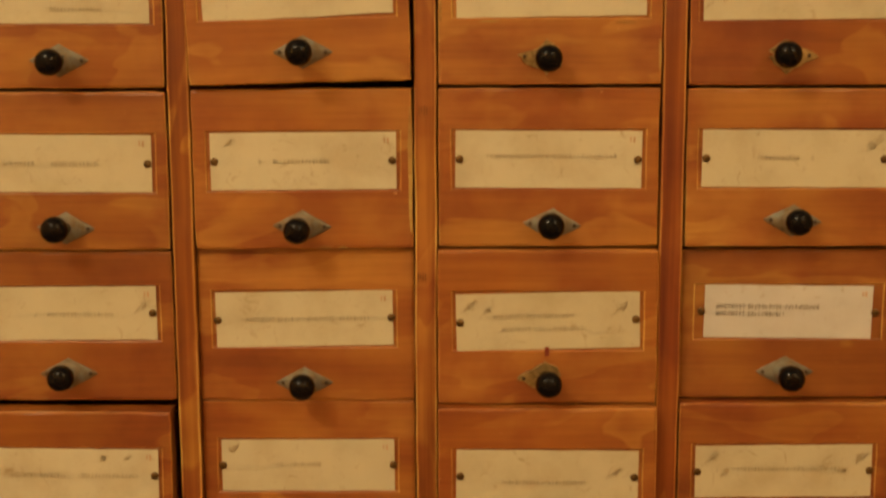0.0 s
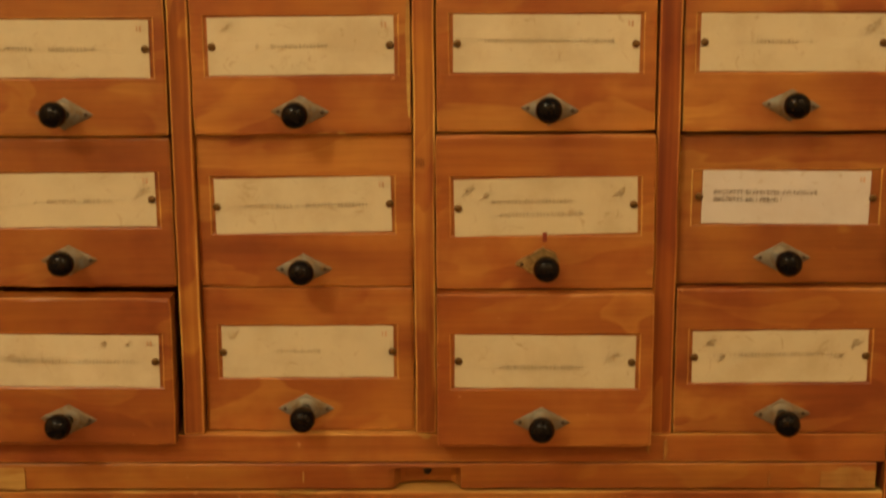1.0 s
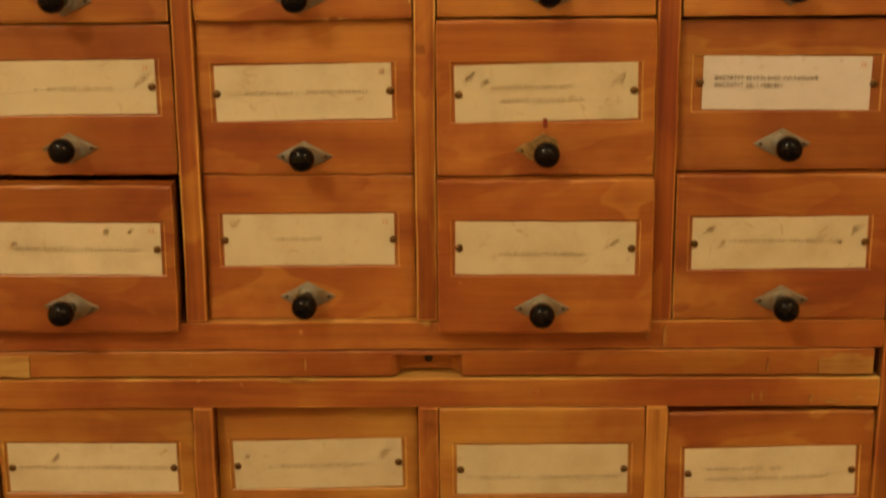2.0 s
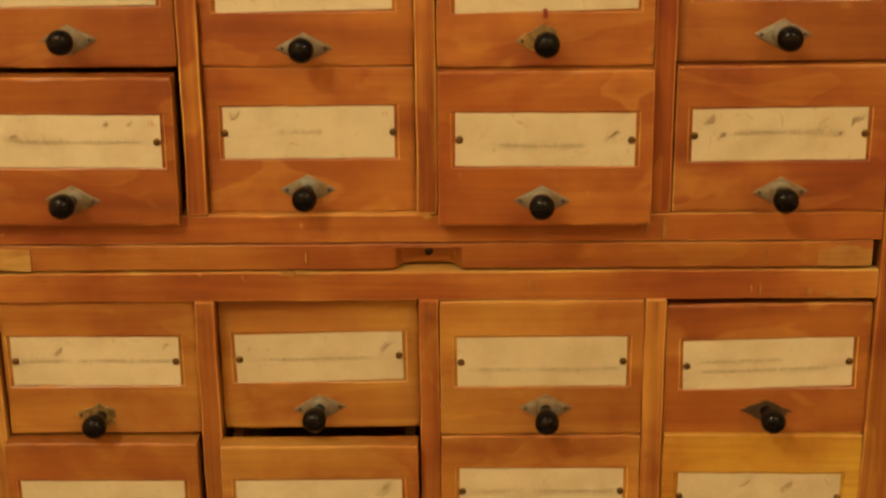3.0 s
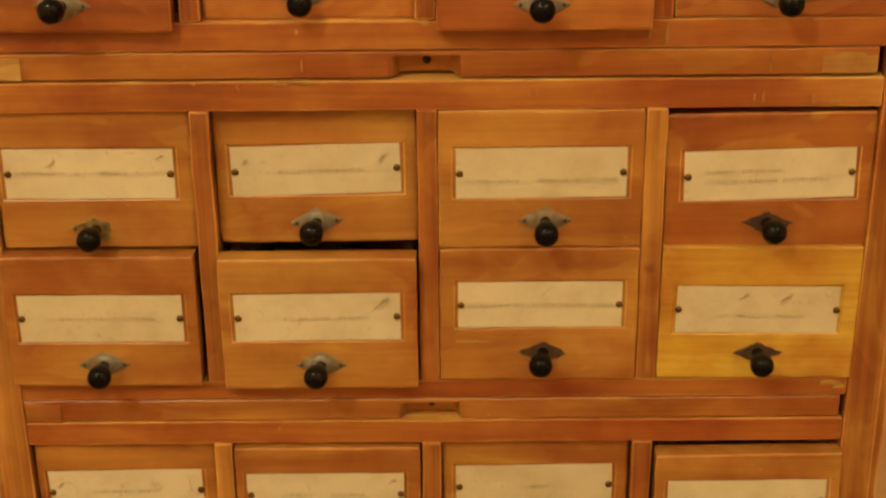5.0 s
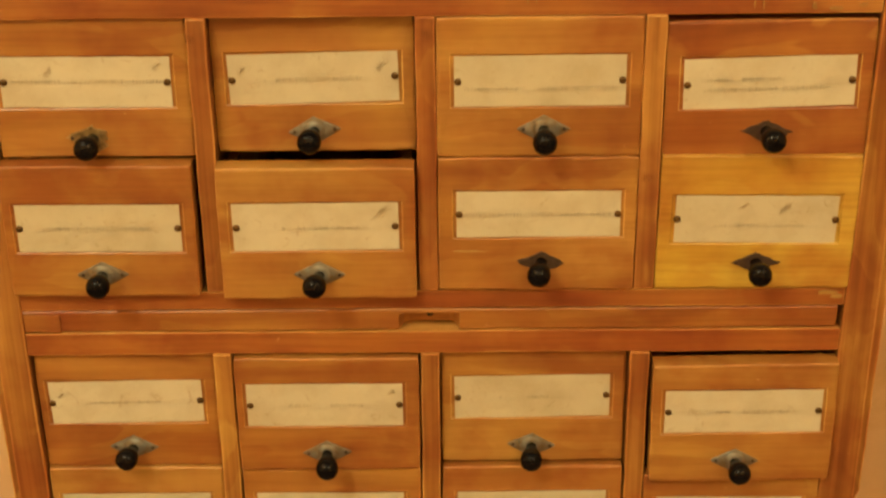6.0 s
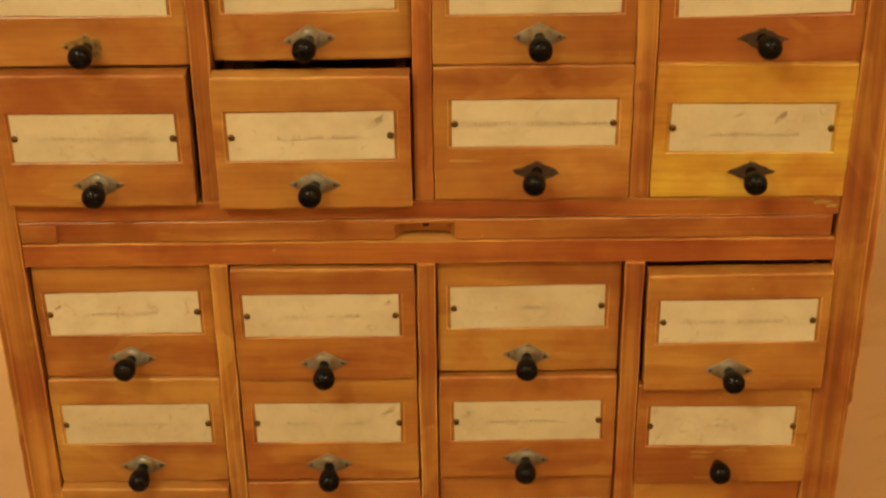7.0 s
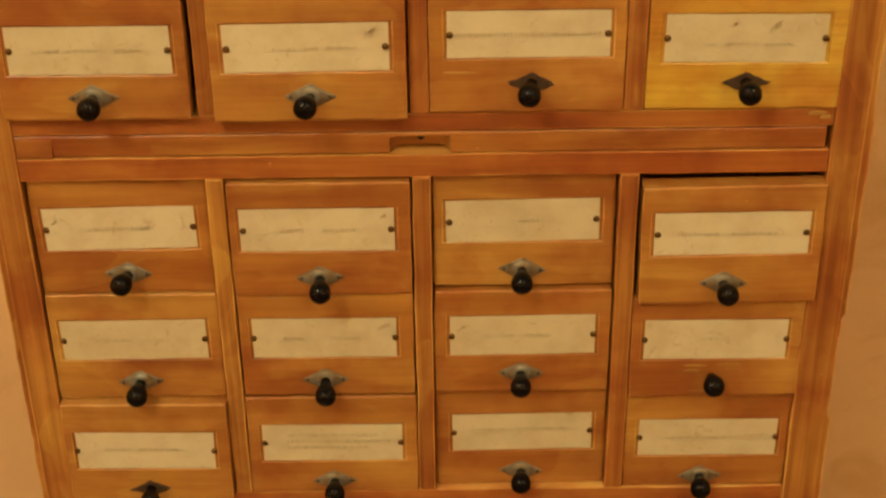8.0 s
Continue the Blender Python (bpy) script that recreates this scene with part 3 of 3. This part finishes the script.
# Each row: column, out, lift, turn, card (centre, size, turn), typing, and what sets the drawer apart.
ROW_1 = [
    (1, 0.0, -0.0010, 0.0, (-0.2690, 0.3620, W, H, 0.0), [(-0.25, [(0.46, 0.74)])], dict(knob=(0.0029, -0.0480, -0.002, 0.000))),
    (2, 0.008, 0.0030, -1.3, (-0.0920, 0.3660, W, H, -1.6), [(0.0, [(0.3, 0.6)])], dict(dx=-0.0015, knob=(0.0016, -0.0460, -0.001, 0.001))),
    (3, 0.003, 0.0010, 0.0, (0.0917, 0.3660, W, H, -0.8), [(0.0, [(0.2, 0.5)])], dict(plate="left", chips=[(0.046, 0.3415, 0.016, 0.0018), (0.146, 0.3405, 0.016, 0.0022), (0.0115, 0.352, 0.0022, 0.030), (0.171, 0.320, 0.0022, 0.026)], knob=(-0.0021, -0.0500, 0.000, 0.000))),
    (4, 0.0, 0.0, 0.0, (0.2710, 0.3635, W, H, -0.6), [(0.0, [(0.3, 0.6)])], dict(plate="right", knob=(-0.0122, -0.0475, -0.003, 0.002))),
]
ROW_2 = [
    (1, 0.0, -0.0012, 0.0, (-0.2712, 0.2381, W, H, 0.3), [(0.0, [(0.22, 0.36), (0.46, 0.73)])], dict(red=1, knob=(0.0019, -0.0481, -0.003, 0.002))),
    (2, 0.0, 0.0, -0.3, (-0.0902, 0.2396, W, H, -0.1), [(0.0, [(0.26, 0.27), (0.34, 0.64)])], dict(red=1, pencil=[(-0.40, 0.32, 0.004)], chips=[(-0.0112, 0.236, 0.0034, 0.095), (-0.0745, 0.1745, 0.010, 0.002), (-0.0620, 0.1748, 0.008, 0.0022)], knob=(-0.0014, -0.0486, -0.002, 0.000))),
    (3, 0.0, 0.0010, 0.0, (0.0910, 0.2405, W, H, 0.3), [(0.05, [(0.17, 0.62, "ГИДРОМЕТЕОРОЛОГИЧЕСКАЯ"), (0.68, 0.86, "ГОРОДСКАЯ")])], dict(red=1, knob=(0.0029, -0.0485, -0.002, 0.002))),
    (4, -0.003, 0.0, 0.0, (0.2735, 0.2403, W, H, 0.4), [(0.02, [(0.30, 0.52, "ГОРЬКОВСКАЯ"), (0.585, 0.60)])], dict(pencil=[(0.42, 0.28, 0.008)], knob=(-0.0022, -0.0463, 0.000, 0.002))),
]
ROW_3 = [
    (1, -0.004, 0.0, 0.0, (-0.2725, 0.1236, W, H * 0.97, -0.3), [(-0.02, [(0.33, 0.34), (0.40, 0.56, "ИНСТИТУТ"), (0.60, 0.76)])], dict(red=1, pencil=[(0.43, 0.15, 0.006)], knob=(-0.0021, -0.0466, -0.001, 0.002))),
    (2, -0.007, 0.0, 0.0, (-0.0923, 0.1185, W * 0.975, H, -0.9), [(0.0, [(0.17, 0.33, "ИНСТИТУТ"), (0.35, 0.45), (0.52, 0.67, "ИНСТИТУТ"), (0.70, 0.865)])], dict(red=1, knob=(-0.0024, -0.0495, 0.000, 0.002))),
    (3, 0.005, 0.0006, 0.0, (0.0914, 0.1193, W, H * 1.02, -1.2), [(0.10, [(0.20, 0.365, "ИНСТИТУТ"), (0.385, 0.645)]), (-0.13, [(0.25, 0.405, "ИНСТИТУТ"), (0.43, 0.715)])], dict(plate="left", paint=True, pencil=[(0.40, 0.22, 0.008), (-0.42, 0.3, 0.005), (-0.33, 0.2, 0.004)], knob=(-0.0011, -0.0433, 0.001, 0.000))),
    (4, -0.011, -0.0006, 0.0, (0.2745, 0.1225, W * 0.925, H * 0.96, 0.7), [(0.10, [(0.07, 0.24, "ИНСТИТУТ"), (0.26, 0.47), (0.48, 0.68)]), (-0.04, [(0.07, 0.24, "ИНСТИТУТ"), (0.26, 0.48)])], dict(dark=True, card_mat="white", red=1, pocket=0.0150, knob=(-0.0022, -0.0465, 0.001, 0.000))),
]
ROW_4 = [
    (1, 0.010, -0.0030, 0.4, (-0.2730, 0.0008, W, H * 0.97, 0.3), [(0.0, [(0.18, 0.32, "ИНСТИТУТ"), (0.345, 0.49), (0.555, 0.78), (0.80, 0.89)])], dict(dx=-0.0038, red=1, pencil=[(-0.33, 0.1, 0.006), (0.2, 0.35, 0.004), (0.33, 0.35, 0.003)], knob=(-0.0061, -0.0468, -0.003, 0.001), drop=0.0020)),
    (2, -0.009, 0.0, 0.0, (-0.0918, 0.0020, W * 0.97, H * 0.97, -0.1), [(0.02, [(0.32, 0.36), (0.40, 0.57)])], dict(red=1, pencil=[(-0.43, 0.34, 0.006)], knob=(-0.0034, -0.0460, -0.001, -0.002))),
    (3, 0.016, 0.0, 0.0, (0.0913, 0.0010, W, H * 0.98, 0.5), [(-0.1, [(0.25, 0.45), (0.51, 0.72)])], dict(pencil=[(0.38, 0.1, 0.005)], knob=(-0.0021, -0.0480, -0.001, 0.001), drop=0.0045)),
    (4, 0.0, 0.0, 0.0, (0.2730, 0.0000, W * 0.98, H * 0.97, -0.4), [(0.05, [(0.12, 0.14), (0.24, 0.52), (0.56, 0.62), (0.65, 0.73), (0.77, 0.85)])], dict(pencil=[(-0.40, 0.30, 0.006), (-0.33, 0.0, 0.004), (0.43, 0.26, 0.007), (0.34, 0.0, 0.004)], knob=(0.0008, -0.0460, 0.000, -0.001))),
]
ROW_5 = [
    (1, -0.006, 0.0, 0.0, (-0.2736, -0.1886, W, H, 0.3), [(0.02, [(0.07, 0.35), (0.40, 0.46), (0.50, 0.72), (0.78, 0.95)])], dict(plate="left", pencil=[(-0.22, 0.2, 0.005), (0.42, 0.33, 0.004)], knob=(-0.0031, -0.0484, -0.001, 0.000))),
    (2, -0.014, 0.0006, -0.3, (-0.0909, -0.1893, W, H, -1.0), [(-0.02, [(0.21, 0.23), (0.28, 0.48), (0.52, 0.78)])], dict(pencil=[(0.40, 0.22, 0.006), (-0.42, 0.2, 0.003)], knob=(-0.0014, -0.0447, -0.003, -0.002))),
    (3, 0.0, 0.0, 0.0, (0.0915, -0.1885, W, H, -0.2), [(-0.15, [(0.06, 0.2), (0.26, 0.37), (0.47, 0.66), (0.70, 0.80), (0.86, 0.95)])], dict(knob=(0.0039, -0.0405, 0.000, -0.004))),
    (4, -0.003, -0.0020, -0.5, (0.2756, -0.1925, W, H, -1.0), [(0.08, [(0.12, 0.29), (0.34, 0.47), (0.50, 0.60)]), (-0.12, [(0.12, 0.30), (0.34, 0.54), (0.58, 0.84)])], dict(plate="dark", trim=0.0030, knob=(0.0008, -0.0415, 0.002, 0.000))),
]
ROW_6 = [
    (1, 0.009, 0.0, 0.3, (-0.2730, -0.3110, W * 0.99, H, -0.1), [(0.0, [(0.16, 0.33), (0.37, 0.55), (0.64, 0.82)])], dict(dx=-0.0030, knob=(-0.0041, -0.0420, 0.000, -0.001), trim=0.0015)),
    (2, 0.012, -0.0020, 0.0, (-0.0926, -0.3097, W, H, -0.4), [(-0.02, [(0.30, 0.31), (0.39, 0.44), (0.49, 0.58), (0.63, 0.80)])], dict(dx=-0.0010, pencil=[(0.40, 0.30, 0.008)], knob=(-0.0004, -0.0433, -0.003, -0.001), trim=0.0015)),
    (3, 0.002, 0.0, 0.0, (0.0920, -0.3042, W * 0.99, H * 0.97, 0.1), [(0.0, [(0.06, 0.30), (0.35, 0.41), (0.46, 0.60), (0.64, 0.94)])], dict(plate="dark", chips=[(0.034, -0.3375, 0.026, 0.0018)], knob=(0.0039, -0.0438, -0.003, -0.002))),
    (4, 0.002, 0.0, 0.4, (0.2730, -0.3105, W * 0.98, H, 0.4), [(-0.12, [(0.25, 0.33), (0.37, 0.56), (0.62, 0.80)])], dict(plate="dark", yellow=True, pencil=[(0.18, 0.25, 0.007), (-0.08, 0.3, 0.004)], knob=(0.0018, -0.0395, 0.000, -0.001))),
]
ROW_7 = [
    (1, -0.007, 0.0, 0.0, (-0.2706, -0.4877, W * 0.985, H, -0.9), [(0.0, [(0.27, 0.52), (0.58, 0.74)])], dict(pencil=[(-0.42, 0.2, 0.003)], knob=(0.0009, -0.0463, -0.003, 0.000))),
    (2, 0.003, -0.0008, 0.0, (-0.0933, -0.4865, W, H, 0.0), [(0.0, [(0.27, 0.42), (0.54, 0.75)])], dict(pencil=[(0.43, 0.3, 0.004)], knob=(-0.0024, -0.0485, 0.001, -0.004))),
    (3, -0.009, 0.0, 0.0, (0.0900, -0.4861, W, H, -0.8), [(0.0, [(0.29, 0.30), (0.42, 0.60)])], dict(knob=(-0.0011, -0.0499, -0.001, -0.003))),
    (4, 0.010, -0.0030, -0.5, (0.2747, -0.4918, W, H, 0.2), [(0.0, [(0.15, 0.42), (0.50, 0.80)])], dict(dx=0.0025, trim=0.0040, knob=(-0.0025, -0.0502, 0.001, 0.000), drop=0.0070)),
]
ROW_8 = [
    (1, -0.003, 0.0, 0.0, (-0.2700, -0.6041, W * 0.98, H, -0.3), [(0.0, [(0.24, 0.50), (0.56, 0.72)])], dict(knob=(-0.0001, -0.0459, -0.001, -0.003))),
    (2, -0.001, 0.0, 0.0, (-0.0928, -0.6033, W * 0.97, H, 0.3), [(0.0, [(0.22, 0.38), (0.55, 0.74)])], dict(pencil=[(0.42, 0.3, 0.005)], knob=(-0.0034, -0.0457, 0.001, -0.005))),
    (3, -0.003, 0.0, 0.0, (0.0911, -0.6043, W * 0.98, H, -0.4), [(0.0, [(0.25, 0.45), (0.52, 0.72)])], dict(pencil=[(-0.42, 0.2, 0.005)], knob=(-0.0011, -0.0417, -0.001, -0.002))),
    (4, 0.003, 0.0, 0.0, (0.2700, -0.6080, W * 0.96, H, 0.4), [(0.02, [(0.38, 0.60)])], dict(plate=None, sunk=0.006, chips=[(0.250, -0.6420, 0.016, 0.004), (0.290, -0.6430, 0.014, 0.004), (0.252, -0.6365, 0.022, 0.002), (0.286, -0.6355, 0.020, 0.002), (0.265, -0.6655, 0.034, 0.002)], knob=(-0.0015, -0.0425, 0.000, 0.000), drop=0.0030, trim=0.0075)),
]
ROW_9 = [
    (1, 0.009, 0.0, 0.4, (-0.2705, -0.7237, W * 0.96, H, 0.5), [(0.05, [(0.2, 0.4), (0.45, 0.78)])], dict(plate="dark", knob=(-0.0011, -0.0450, 0.002, 0.000))),
    (2, 0.0, 0.0, 0.0, (-0.0910, -0.7235, W * 0.98, H, 0.3), [(0.22, [(0.18, 0.82)]), (0.05, [(0.18, 0.70), (0.74, 0.92)]), (-0.12, [(0.18, 0.76)])], dict(knob=(-0.0004, -0.0450, 0.001, 0.000))),
    (3, -0.010, 0.0, 0.0, (0.0925, -0.7205, W * 0.98, H, -0.5), [(0.08, [(0.14, 0.40), (0.48, 0.85)])], dict(knob=(0.0009, -0.0465, -0.001, 0.000))),
    (4, -0.003, 0.0, 0.0, (0.2720, -0.7250, W * 0.97, H, 0.3), [(0.0, [(0.20, 0.40), (0.50, 0.72)])], dict(knob=(-0.0035, -0.0455, -0.002, 0.000), trim=0.0030)),
]
for row, drawers in enumerate((ROW_1, ROW_2, ROW_3, ROW_4, ROW_5, ROW_6, ROW_7, ROW_8, ROW_9), 1):
    for col, out, dz, roll, card, text, more in drawers:
        more = dict(more)
        if more.pop("yellow", False):
            more["wood_mat"] = YELLOW
        if more.get("card_mat"):
            more["card_mat"] = WHITE
        paint = more.pop("paint", False)
        made = drawer(row, col, out, dz, roll, card, text, **more)
        if paint:
            part("paint_mark", box(-0.0022, 0.0012, -0.0006, 0.0005, -0.0040, 0.0035, 0.0004, 2, 0.0004), RED, made, "dark red paint mark above the knob").location = (0.0, 0.0, -0.018)


# ---- pencilled numbers on the uprights, small chips and a paint mark ----
def mark(x, z, wide, tall, strokes):
    bm = bmesh.new()
    for k in range(strokes):
        u = x - wide / 2 + wide * k / max(1, strokes - 1)
        slab(bm, u - 0.0003, u + 0.0003, z - tall / 2 + 0.002 * (k % 3 == 1), z + tall / 2 - 0.001 * (k % 2), -0.0008, 0.0003)
    o = part("pencil_number", bm, MARK, cabinet, "faint pencilled number, not readable")
    o["kind"] = "stuff"


for x, z in ((-0.0015, 0.277), (-0.003, 0.1525), (0.0005, -0.149), (-0.186, -0.151), (0.1812, -0.272)):
    mark(x, z, 0.0055, 0.007, 4)


for x, z, wide, tall in ((-0.113, -0.1115, 0.012, 0.0034), (-0.098, -0.1110, 0.020, 0.0026), (0.1870, -0.0760, 0.0035, 0.018), (0.1735, -0.0705, 0.003, 0.014), (-0.001, -0.0640, 0.008, 0.004),
                         (0.305, -0.1290, 0.004, 0.006), (0.322, -0.1310, 0.012, 0.003), (0.340, -0.3800, 0.020, 0.004), (0.343, -0.1285, 0.006, 0.003), (0.3800, -0.592, 0.004, 0.030), (0.3760, -0.650, 0.006, 0.034), (0.348, -0.3840, 0.010, 0.004),
                         (-0.097, -0.098, 0.0012, 0.009), (0.081, -0.1225, 0.0012, 0.008), (0.0875, -0.1220, 0.0012, 0.006), (0.258, -0.1270, 0.0014, 0.006), (0.265, -0.1265, 0.0012, 0.008), (0.269, -0.1000, 0.0013, 0.010)):
    chip(x, z, wide, tall, cabinet)
